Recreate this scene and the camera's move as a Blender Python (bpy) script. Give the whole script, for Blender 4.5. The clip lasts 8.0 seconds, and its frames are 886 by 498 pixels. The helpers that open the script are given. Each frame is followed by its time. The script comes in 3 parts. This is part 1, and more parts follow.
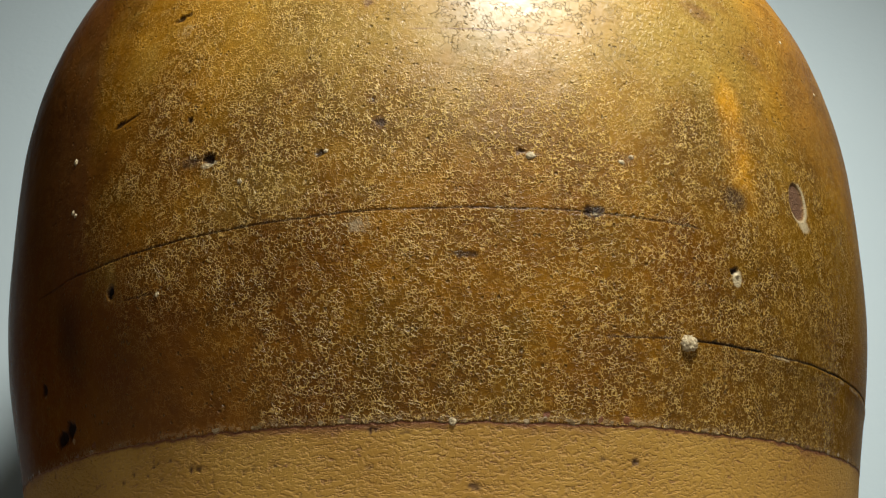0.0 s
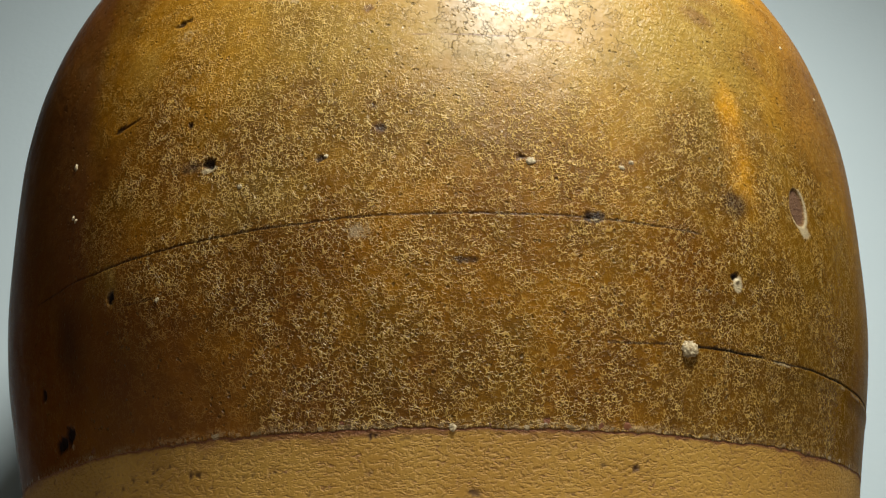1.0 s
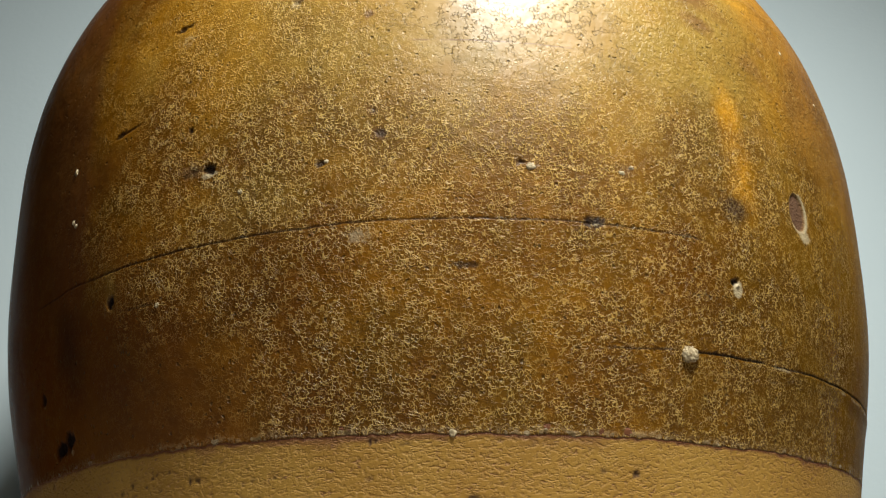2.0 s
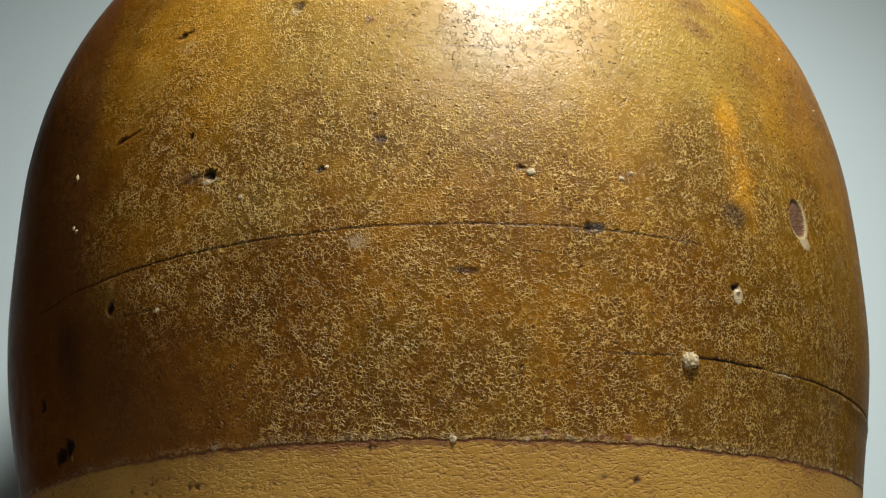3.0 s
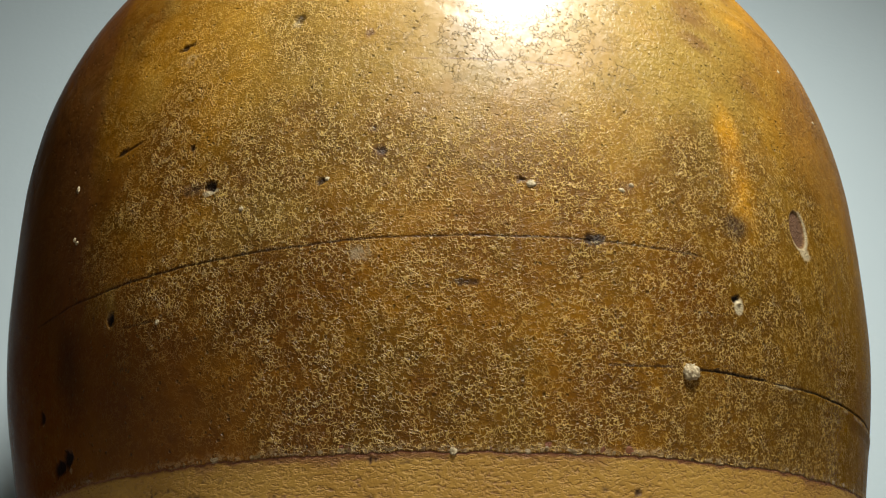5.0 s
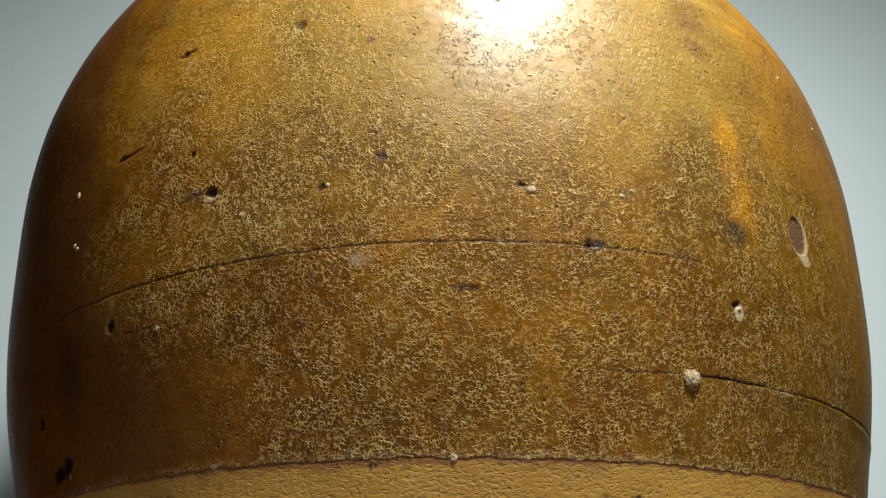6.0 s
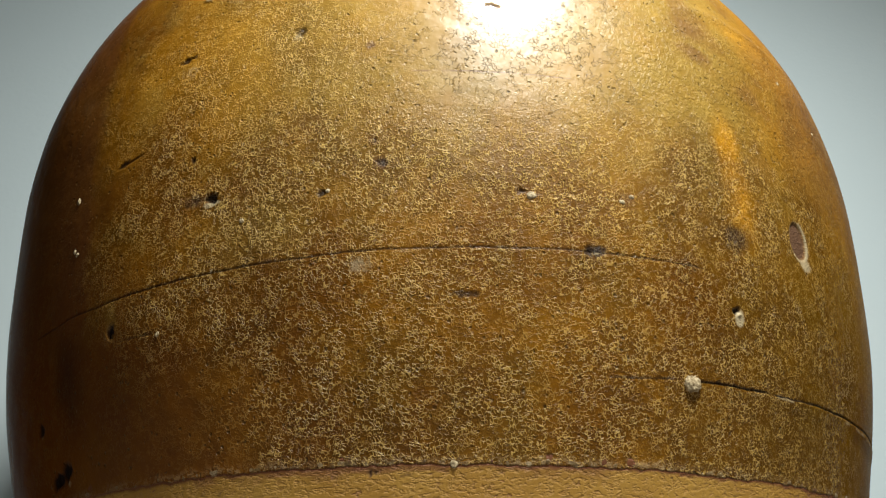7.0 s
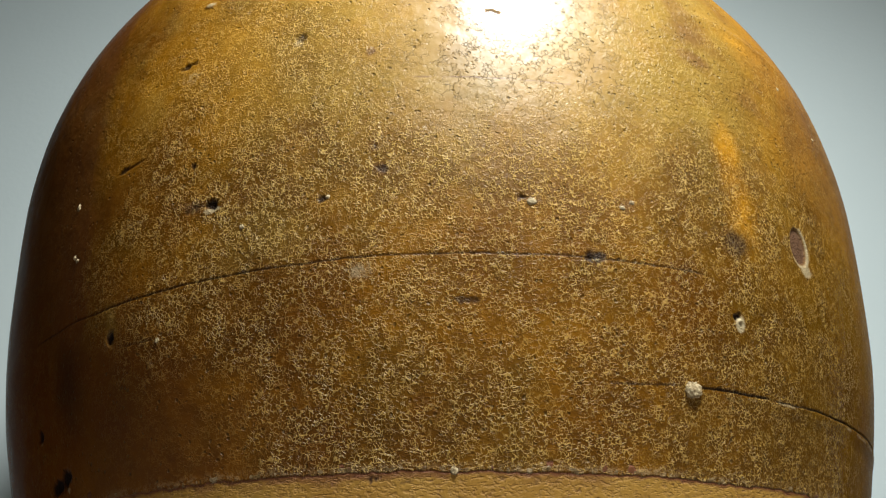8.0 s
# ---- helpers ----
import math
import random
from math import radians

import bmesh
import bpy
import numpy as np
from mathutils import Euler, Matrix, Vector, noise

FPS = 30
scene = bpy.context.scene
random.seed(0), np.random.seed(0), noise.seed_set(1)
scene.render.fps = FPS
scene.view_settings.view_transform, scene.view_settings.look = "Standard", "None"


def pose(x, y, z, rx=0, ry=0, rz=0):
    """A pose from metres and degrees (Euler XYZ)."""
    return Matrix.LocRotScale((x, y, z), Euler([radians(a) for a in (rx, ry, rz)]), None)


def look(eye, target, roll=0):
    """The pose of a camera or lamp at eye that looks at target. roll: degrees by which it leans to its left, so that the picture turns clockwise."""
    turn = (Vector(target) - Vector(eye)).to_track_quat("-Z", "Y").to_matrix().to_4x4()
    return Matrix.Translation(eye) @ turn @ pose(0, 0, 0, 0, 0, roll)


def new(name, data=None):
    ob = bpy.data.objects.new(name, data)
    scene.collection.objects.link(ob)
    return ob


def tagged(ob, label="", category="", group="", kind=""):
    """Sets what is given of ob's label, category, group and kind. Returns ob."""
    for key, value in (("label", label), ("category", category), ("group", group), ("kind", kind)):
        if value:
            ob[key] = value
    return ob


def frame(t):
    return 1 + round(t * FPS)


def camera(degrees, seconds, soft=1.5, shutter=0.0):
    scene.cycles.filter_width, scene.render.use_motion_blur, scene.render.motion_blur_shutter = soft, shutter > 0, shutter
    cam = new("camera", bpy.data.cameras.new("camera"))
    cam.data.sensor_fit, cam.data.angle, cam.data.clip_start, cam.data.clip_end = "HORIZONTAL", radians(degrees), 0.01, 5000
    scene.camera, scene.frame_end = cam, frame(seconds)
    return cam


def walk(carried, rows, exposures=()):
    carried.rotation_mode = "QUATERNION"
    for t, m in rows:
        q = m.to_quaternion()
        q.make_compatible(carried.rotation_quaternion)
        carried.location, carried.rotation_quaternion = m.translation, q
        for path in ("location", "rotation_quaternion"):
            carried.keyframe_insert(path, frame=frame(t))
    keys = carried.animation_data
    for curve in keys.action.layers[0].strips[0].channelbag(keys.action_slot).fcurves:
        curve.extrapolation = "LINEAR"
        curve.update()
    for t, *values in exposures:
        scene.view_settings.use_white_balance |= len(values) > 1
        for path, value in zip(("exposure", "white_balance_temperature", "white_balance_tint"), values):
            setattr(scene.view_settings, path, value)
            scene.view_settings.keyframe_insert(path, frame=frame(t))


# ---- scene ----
# ---------------------------------------------------------------- camera
cam = camera(63.0, 8.0, soft=1.2)
walk(cam, [
    (0.0, pose(-0.00037, -0.21112, 0.02151, 117.178, 1.116, 0.009)),
    (0.5, pose(-0.00034, -0.21113, 0.02168, 117.326, 1.099, 0.022)),
    (1.0, pose(-0.00032, -0.21115, 0.02178, 117.492, 1.084, 0.030)),
    (1.5, pose(-0.00031, -0.21116, 0.02182, 117.678, 1.072, 0.032)),
    (3.0, pose(-0.00031, -0.21121, 0.02182, 118.306, 1.048, 0.038)),
    (3.5, pose(-0.00031, -0.21122, 0.02182, 118.530, 1.044, 0.041)),
    (4.0, pose(-0.00032, -0.21124, 0.02182, 118.758, 1.042, 0.045)),
    (4.5, pose(-0.00033, -0.21125, 0.02182, 118.987, 1.042, 0.050)),
    (6.0, pose(-0.00036, -0.21130, 0.02185, 119.660, 1.050, 0.069)),
    (6.5, pose(-0.00037, -0.21132, 0.02189, 119.876, 1.055, 0.077)),
    (7.0, pose(-0.00037, -0.21133, 0.02195, 120.081, 1.062, 0.087)),
    (7.5, pose(-0.00038, -0.21135, 0.02207, 120.273, 1.070, 0.102)),
    (8.0, pose(-0.00037, -0.21136, 0.02220, 120.441, 1.078, 0.119)),
], exposures=[(0.0, 0.0), (8.0, 0.0)])

# ---------------------------------------------------------------- light
world = bpy.data.worlds.new("room_air")
world.use_nodes = True
world.node_tree.nodes["Background"].inputs[0].default_value = (0.8, 0.9, 1.0, 1)
world.node_tree.nodes["Background"].inputs[1].default_value = 0.065
scene.world = world

LAMP = (0.083, -0.271, 0.325)
lamp = new("lamp", bpy.data.lights.new("lamp", "AREA"))
lamp.data.shape = "DISK"
lamp.data.size = 0.06
lamp.data.energy = 2.3
lamp.data.color = (0.95, 1.0, 0.97)
lamp.matrix_world = look(LAMP, (0.0, 0.0, 0.12))


# ---------------------------------------------------------------- materials
class Nodes:
    """Short hand for a node material."""

    def __init__(self, name):
        self.mat = bpy.data.materials.new(name)
        self.mat.use_nodes = True
        self.tree = self.mat.node_tree
        self.bsdf = self.tree.nodes["Principled BSDF"]

    def node(self, kind, **inputs):
        n = self.tree.nodes.new(kind)
        for key, value in inputs.items():
            self.put(n, key.replace("_", " "), value)
        return n

    def put(self, n, key, value):
        socket = n.inputs[key]
        if isinstance(value, bpy.types.NodeSocket):
            self.tree.links.new(value, socket)
        else:
            socket.default_value = value

    def attr(self, name):
        n = self.node("ShaderNodeAttribute")
        n.attribute_name = name
        return n.outputs["Fac"]

    def math(self, op, a, b=0.0, clamp=False):
        n = self.node("ShaderNodeMath")
        n.operation, n.use_clamp = op, clamp
        self.put(n, 0, a)
        self.put(n, 1, b)
        return n.outputs[0]

    def noise(self, scale, detail=3.0, rough=0.55, vec=None, distort=0.0):
        n = self.node("ShaderNodeTexNoise", Scale=scale, Detail=detail, Roughness=rough, Distortion=distort)
        self.put(n, "Vector", vec if vec else self.pos())
        return n.outputs["Fac"]

    def pos(self):
        return self.node("ShaderNodeTexCoord").outputs["Object"]

    def span(self, value, lo, hi, to_lo=0.0, to_hi=1.0):
        n = self.node("ShaderNodeMapRange")
        n.interpolation_type = "SMOOTHSTEP"
        for i, v in enumerate((value, lo, hi, to_lo, to_hi)):
            self.put(n, i, v)
        return n.outputs[0]

    def mix(self, fac, a, b):
        n = self.node("ShaderNodeMix")
        n.data_type = "RGBA"
        self.put(n, 0, fac)
        self.put(n, 6, a if isinstance(a, bpy.types.NodeSocket) else (*a, 1))
        self.put(n, 7, b if isinstance(b, bpy.types.NodeSocket) else (*b, 1))
        return n.outputs[2]

    def bump(self, height, distance, strength=1.0, normal=None):
        n = self.node("ShaderNodeBump", Height=height, Distance=distance, Strength=strength)
        if normal:
            self.put(n, "Normal", normal)
        return n.outputs[0]


def glaze_material():
    """Old amber stoneware glaze: crackled, orange-peel skin with pale raised threads, bare patches, ash."""
    m = Nodes("amber_crackle_glaze")
    broad = m.noise(28, 4, 0.6)
    patch = m.noise(75, 4, 0.6)
    fine = m.noise(420, 3, 0.6)
    base = m.mix(m.span(broad, 0.36, 0.66), (0.150, 0.056, 0.003), (0.34, 0.155, 0.005))
    base = m.mix(m.span(patch, 0.45, 0.72, 0, 0.45), base, (0.20, 0.115, 0.006))
    base = m.mix(m.span(fine, 0.4, 0.75, 0, 0.35), base, (0.10, 0.045, 0.004))
    base = m.mix(m.attr("olive"), base, (0.150, 0.085, 0.007))
    base = m.mix(m.attr("yellow"), base, (0.60, 0.29, 0.012))
    # straw tone, which also paints in the pale halo of the lamp's highlight
    base = m.mix(m.attr("straw_sheen"), base, (0.45, 0.36, 0.13))
    base = m.mix(m.attr("iron_and_shade"), base, (0.110, 0.033, 0.008))
    base = m.mix(m.attr("violet"), base, (0.17, 0.095, 0.060))
    tone = m.node("ShaderNodeMix")
    tone.data_type, tone.blend_type = "RGBA", "MULTIPLY"
    m.put(tone, 0, 1.0)
    m.put(tone, 6, base)
    m.put(tone, 7, (1.13, 0.985, 0.60, 1))
    base = tone.outputs[2]
    grain = m.attr("grain")
    # skin: glaze drawn up into a broken net of soft ridges, with smaller lumps between
    warp = m.node("ShaderNodeTexNoise", Scale=700.0, Detail=2.0)
    m.put(warp, "Vector", m.pos())
    shift = m.node("ShaderNodeVectorMath")
    shift.operation = "MULTIPLY_ADD"
    m.put(shift, 0, warp.outputs["Color"])
    m.put(shift, 1, (0.0010, 0.0010, 0.0010))
    m.put(shift, 2, m.pos())
    net = m.node("ShaderNodeTexVoronoi", Scale=1600.0)
    net.feature = "DISTANCE_TO_EDGE"
    m.put(net, "Vector", shift.outputs[0])
    craze_net = m.span(net.outputs["Distance"], 0.01, 0.075, 1.0, 0.0)
    ridge = m.span(net.outputs["Distance"], 0.0, 0.17, 1.0, 0.0)
    ridge = m.math("MULTIPLY", ridge, m.span(m.noise(1100, 2, 0.6), 0.38, 0.55))
    curl = m.math("ABSOLUTE", m.math("SUBTRACT", m.noise(1200, 1.5, 0.5, distort=0.4), 0.5))
    curl = m.math("MULTIPLY", m.span(curl, 0.0, 0.052, 1.0, 0.0), m.span(m.noise(1550, 1, 0.5), 0.42, 0.54))
    ridge = m.math("MAXIMUM", ridge, m.math("MULTIPLY", curl, 0.9))
    clump = m.span(m.noise(380, 2, 0.6), 0.36, 0.54, 0.52, 1.0)
    ridge = m.math("MULTIPLY", ridge, clump)
    lumps = m.noise(2100, 2, 0.55, distort=0.4)
    drawn = m.math("MULTIPLY", grain, m.math("ADD", m.math("MULTIPLY", ridge, 0.150), m.math("MULTIPLY", lumps, 0.11)))
    # thin pale crests, dark pools between; crest glints and valley shade painted in
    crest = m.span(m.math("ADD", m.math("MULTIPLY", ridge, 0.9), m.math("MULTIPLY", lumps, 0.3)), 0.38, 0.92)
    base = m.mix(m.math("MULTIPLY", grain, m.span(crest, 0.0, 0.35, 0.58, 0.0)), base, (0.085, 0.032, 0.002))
    base = m.mix(m.math("MULTIPLY", m.math("MULTIPLY", crest, grain), 0.56, clamp=True), base, (0.86, 0.56, 0.16))
    craze = m.math("MULTIPLY", m.attr("craze"), m.math("MULTIPLY", craze_net, m.span(m.noise(620, 2), 0.47, 0.60)))
    base = m.mix(m.math("MULTIPLY", craze, 0.4), base, (0.09, 0.05, 0.012))
    # pinholes
    dots = m.node("ShaderNodeTexVoronoi", Scale=760.0)
    m.put(dots, "Vector", shift.outputs[0])
    hole = m.math("MULTIPLY", m.span(dots.outputs["Distance"], 0.10, 0.28, 1.0, 0.0), m.span(m.noise(330, 2), 0.48, 0.60))
    base = m.mix(m.math("MULTIPLY", hole, 0.6), base, (0.10, 0.06, 0.012))
    hem = m.math("MULTIPLY", m.attr("hem"), m.span(m.noise(1250, 4, 0.65), 0.42, 0.60))
    base = m.mix(m.math("MULTIPLY", hem, 0.8), base, (0.43, 0.30, 0.15))
    base = m.mix(m.math("MULTIPLY", m.attr("pale"), m.span(m.math("ADD", m.noise(1400, 3, 0.6), m.attr("pale")), 0.70, 1.0)), base, (0.60, 0.48, 0.29))
    base = m.mix(m.attr("bare"), base, (0.150, 0.072, 0.034))
    # near-black tone inside pits and grooves and on dark patches
    base = m.mix(m.attr("dark_mark"), base, (0.018, 0.010, 0.008))
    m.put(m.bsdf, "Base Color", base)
    rough = m.math("ADD", m.span(broad, 0.3, 0.7, 0.38, 0.45), m.math("MULTIPLY", m.attr("slick"), -0.16))
    rough = m.math("ADD", rough, m.math("MULTIPLY", m.math("MAXIMUM", m.attr("bare"), m.attr("pale")), 0.4), clamp=True)
    rough = m.math("SUBTRACT", rough, m.math("MULTIPLY", m.math("MULTIPLY", ridge, grain), 0.12))
    m.put(m.bsdf, "Roughness", rough)
    m.put(m.bsdf, "IOR", m.span(m.attr("slick"), 0.0, 1.0, 1.5, 1.045))
    m.put(m.bsdf, "Specular IOR Level", m.math("ADD", m.math("MULTIPLY", m.attr("gloss"), 0.30), m.math("ADD", m.math("MULTIPLY", m.attr("slick"), -0.08), m.math("ADD", m.math("MULTIPLY", m.math("MULTIPLY", ridge, grain), 0.14), 0.19))))
    m.put(m.bsdf, "Coat Weight", m.math("MULTIPLY", m.attr("gloss"), 0.55))
    m.put(m.bsdf, "Coat Roughness", 0.20)
    # heights in millimetres
    height = m.math("SUBTRACT", drawn, m.math("MULTIPLY", hole, 0.20))
    height = m.math("SUBTRACT", height, m.math("MULTIPLY", craze, 0.22))
    height = m.math("ADD", height, m.math("MULTIPLY", hem, 0.20))
    height = m.math("ADD", height, m.math("MULTIPLY", m.attr("peel"), m.span(m.noise(950, 3, 0.6, distort=0.3), 0.36, 0.70, 0, 0.11)))
    n = m.bump(m.noise(160, 3), 0.0006, 0.5)
    m.put(m.bsdf, "Normal", m.bump(height, 0.001, 1.0, n))
    return m.mat


def clay_material():
    """Bare buff-orange stoneware: turned streaks, small drag pits, iron specks."""
    m = Nodes("buff_bare_clay")
    along = m.node("ShaderNodeVectorMath")
    along.operation = "MULTIPLY"
    m.put(along, 0, m.pos())
    m.put(along, 1, (0.55, 0.55, 1.0))
    streak = m.noise(1900, 3, 0.65, along.outputs[0])
    drag = m.noise(1500, 2, 0.5, along.outputs[0])
    broad = m.noise(40, 4, 0.6)
    fine = m.noise(1500, 3, 0.6)
    base = m.mix(m.span(broad, 0.35, 0.68), (0.41, 0.200, 0.023), (0.48, 0.255, 0.038))
    base = m.mix(m.span(streak, 0.52, 0.70, 0, 0.40), base, (0.36, 0.150, 0.028))
    base = m.mix(m.span(fine, 0.58, 0.74, 0, 0.35), base, (0.62, 0.36, 0.10))
    pits = m.math("MULTIPLY", m.span(drag, 0.60, 0.70), m.span(m.noise(260, 2), 0.46, 0.60))
    base = m.mix(m.math("MULTIPLY", pits, 0.6), base, (0.25, 0.095, 0.03))
    base = m.mix(m.span(m.noise(460, 2), 0.70, 0.76, 0, 0.7), base, (0.20, 0.075, 0.03))
    base = m.mix(m.attr("flash"), base, (0.17, 0.042, 0.014))
    base = m.mix(m.attr("dark_mark"), base, (0.055, 0.018, 0.010))
    m.put(m.bsdf, "Base Color", base)
    m.put(m.bsdf, "Roughness", m.span(fine, 0.3, 0.7, 0.60, 0.78))
    height = m.math("SUBTRACT", m.math("MULTIPLY", fine, 0.09), m.math("MULTIPLY", pits, 0.10))
    height = m.math("ADD", height, m.span(streak, 0.46, 0.68, 0.0, -0.13))
    m.put(m.bsdf, "Normal", m.bump(height, 0.001, 1.0))
    return m.mat


def crust_material():
    """Pale crawled lip where the glaze stopped running."""
    m = Nodes("pale_glaze_crust")
    base = m.mix(m.span(m.noise(520, 3, 0.6), 0.38, 0.62), (0.16, 0.09, 0.025), (0.36, 0.25, 0.13))
    base = m.mix(m.span(m.noise(300, 2), 0.56, 0.66, 0, 0.9), base, (0.16, 0.06, 0.03))
    m.put(m.bsdf, "Base Color", base)
    m.put(m.bsdf, "Roughness", 0.45)
    m.put(m.bsdf, "Normal", m.bump(m.noise(1600, 3), 0.0003, 1.0))
    return m.mat


def grit_material():
    m = Nodes("pale_grit")
    base = m.mix(m.span(m.noise(1300, 3, 0.6), 0.35, 0.62), (0.26, 0.17, 0.075), (0.62, 0.48, 0.28))
    m.put(m.bsdf, "Base Color", base)
    m.put(m.bsdf, "Roughness", 0.75)
    m.put(m.bsdf, "Normal", m.bump(m.noise(2200, 3), 0.0003, 1.0))
    return m.mat


def plaster_material(name, colour):
    m = Nodes(name)
    low = tuple(c * 0.95 for c in colour)
    m.put(m.bsdf, "Base Color", m.mix(m.noise(7, 5, 0.6), low, colour))
    m.put(m.bsdf, "Roughness", 0.85)
    m.put(m.bsdf, "Normal", m.bump(m.noise(260, 4), 0.0004, 0.35))
    return m.mat


GLAZE, CLAY, CRUST, GRIT = glaze_material(), clay_material(), crust_material(), grit_material()
WALL = plaster_material("white_wall_paint", (0.735, 0.82, 0.825))
FLOOR = plaster_material("grey_floor_paint", (0.24, 0.22, 0.20))
ROOM = plaster_material("pale_room_paint", (0.70, 0.69, 0.67))


# ---------------------------------------------------------------- the room
def slab(name, lo, hi, material, label):
    bm = bmesh.new()
    bmesh.ops.create_cube(bm, size=1.0)
    for v in bm.verts:
        v.co = [a + (b - a) * (c + 0.5) for a, b, c in zip(lo, hi, v.co)]
    data = bpy.data.meshes.new(name)
    bm.to_mesh(data)
    bm.free()
    data.materials.append(material)
    return tagged(new(name, data), label, "wall" if "wall" in name else name, kind="structure")


BACK = 0.155
slab("floor", (-1.6, -2.2, -0.1), (1.6, 1.4, 0.0), FLOOR, "plain matt grey floor under the jar")
slab("wall_north", (-1.6, 1.4, -0.1), (1.6, 1.5, 2.4), ROOM, "plain pale painted wall of the room")
slab("backdrop", (-0.375, BACK, 0.0), (0.41, BACK + 0.02, 0.95), WALL, "plain matt white board standing behind the jar")
slab("wall_south", (-1.6, -2.3, -0.1), (1.6, -2.2, 2.4), ROOM, "plain pale painted wall of the room")
slab("wall_east", (1.6, -2.3, -0.1), (1.7, 1.5, 2.4), ROOM, "plain pale painted wall of the room")
slab("wall_west", (-1.7, -2.3, -0.1), (-1.6, 1.5, 2.4), ROOM, "plain pale painted wall of the room")
slab("ceiling", (-1.7, -2.3, 2.4), (1.7, 1.5, 2.5), ROOM, "plain pale painted ceiling")

# ---------------------------------------------------------------- the jar: form
RAD = 0.11           # body radius a little over the glaze line
HF = 0.048           # height of the glaze line over the floor
KNOT_Z = np.array([-0.4, -0.1, 0.2, 0.5, 0.8, 1.1, 1.4, 1.65, 1.85, 2.0])
KNOT_R = np.array([0.883, 0.907, 1.0, 1.0594, 1.0794, 1.009, 0.8412, 0.706, 0.559, 0.47])


def radius(z):
    """The outer radius at height z over the glaze line, both in body radii: a natural spline."""
    n, h = len(KNOT_Z), np.diff(KNOT_Z)
    a, b = np.eye(n), np.zeros(n)
    for i in range(1, n - 1):
        a[i, i - 1:i + 2] = h[i - 1], 2 * (h[i - 1] + h[i]), h[i]
        b[i] = 3 * ((KNOT_R[i + 1] - KNOT_R[i]) / h[i] - (KNOT_R[i] - KNOT_R[i - 1]) / h[i - 1])
    c = np.linalg.solve(a, b)
    i = np.clip(np.searchsorted(KNOT_Z, z) - 1, 0, n - 2)
    d = z - KNOT_Z[i]
    slope = (KNOT_R[i + 1] - KNOT_R[i]) / h[i] - h[i] * (2 * c[i] + c[i + 1]) / 3
    return KNOT_R[i] + slope * d + c[i] * d ** 2 + (c[i + 1] - c[i]) / (3 * h[i]) * d ** 3


def lean(z):
    """The hand-thrown body leans a little to one side towards the shoulder."""
    z = np.clip(z, -0.4, 1.6)
    return 0.00114 * z ** 2 - 0.0150 * z ** 3 + 0.009 * np.clip(0.22 - z, 0, 0.4)


def place(phi, v, out=0.0):
    """World points on the jar: phi round it from the front, v metres over the glaze line, out metres off the skin."""
    z = v / RAD
    slope = (radius(z + 0.004) - radius(z - 0.004)) / 0.008
    k = 1 / np.sqrt(1 + slope ** 2)
    r = radius(z) * RAD + out * k
    return np.stack([r * np.sin(phi) + lean(z) * RAD, -r * np.cos(phi), HF + v - out * k * slope], -1)


def lattice(u, v, size, seed):
    """Smooth value noise from 0 to 1, its cells size metres across."""
    x, y = np.asarray(u / size + 1000.0), np.asarray(v / size + 1000.0)
    i, j = np.floor(x).astype(np.int64), np.floor(y).astype(np.int64)
    fx, fy = x - i, y - j
    fx, fy = fx * fx * (3 - 2 * fx), fy * fy * (3 - 2 * fy)

    def cell(a, b):
        n = (a * 374761393 + b * 668265263 + seed * 982451653) & 0xFFFFFFFF
        n = ((n ^ (n >> 13)) * 1274126177) & 0xFFFFFFFF
        return ((n ^ (n >> 16)) & 0xFFFF) / 65535.0

    low = cell(i, j) * (1 - fx) + cell(i + 1, j) * fx
    high = cell(i, j + 1) * (1 - fx) + cell(i + 1, j + 1) * fx
    return low * (1 - fy) + high * fy


def cloud(u, v, size, seed):
    a, b = 0.83 * u + 0.56 * v, 0.83 * v - 0.56 * u
    c, d = 0.35 * u - 0.94 * v, 0.35 * v + 0.94 * u
    a, b = a + 0.35 * size * lattice(c, d, size * 0.8, seed + 7), b + 0.35 * size * lattice(c, d, size * 0.8, seed + 8)
    return 0.55 * lattice(a, b, size, seed) + 0.3 * lattice(c, d, size / 2.1, seed + 1) + 0.15 * lattice(u, v, size / 4.3, seed + 2)


def step(x, lo, hi):
    t = np.clip((x - lo) / (hi - lo), 0, 1)
    return t * t * (3 - 2 * t)


ARC = 0.115          # metres of skin to a radian


def glaze_line(phi):
    """Height of the glaze's lower edge round the jar."""
    wave = RAD * (-0.0154 * np.sin(phi) + 0.0145 * np.sin(2 * phi) - 0.0084 * np.sin(3 * phi))
    u = phi * ARC
    return wave * np.clip(np.cos(phi / 2), 0, 1) + 0.0005 * (cloud(u, 0 * u, 0.004, 5) - 0.5) + 0.0005 * (cloud(u, 0 * u, 0.0012, 6) - 0.5)


def wobble(u, v):
    """Broad throwing unevenness, the same in clay and glaze."""
    return 0.0005 * (cloud(u, v, 0.03, 3) - 0.5)


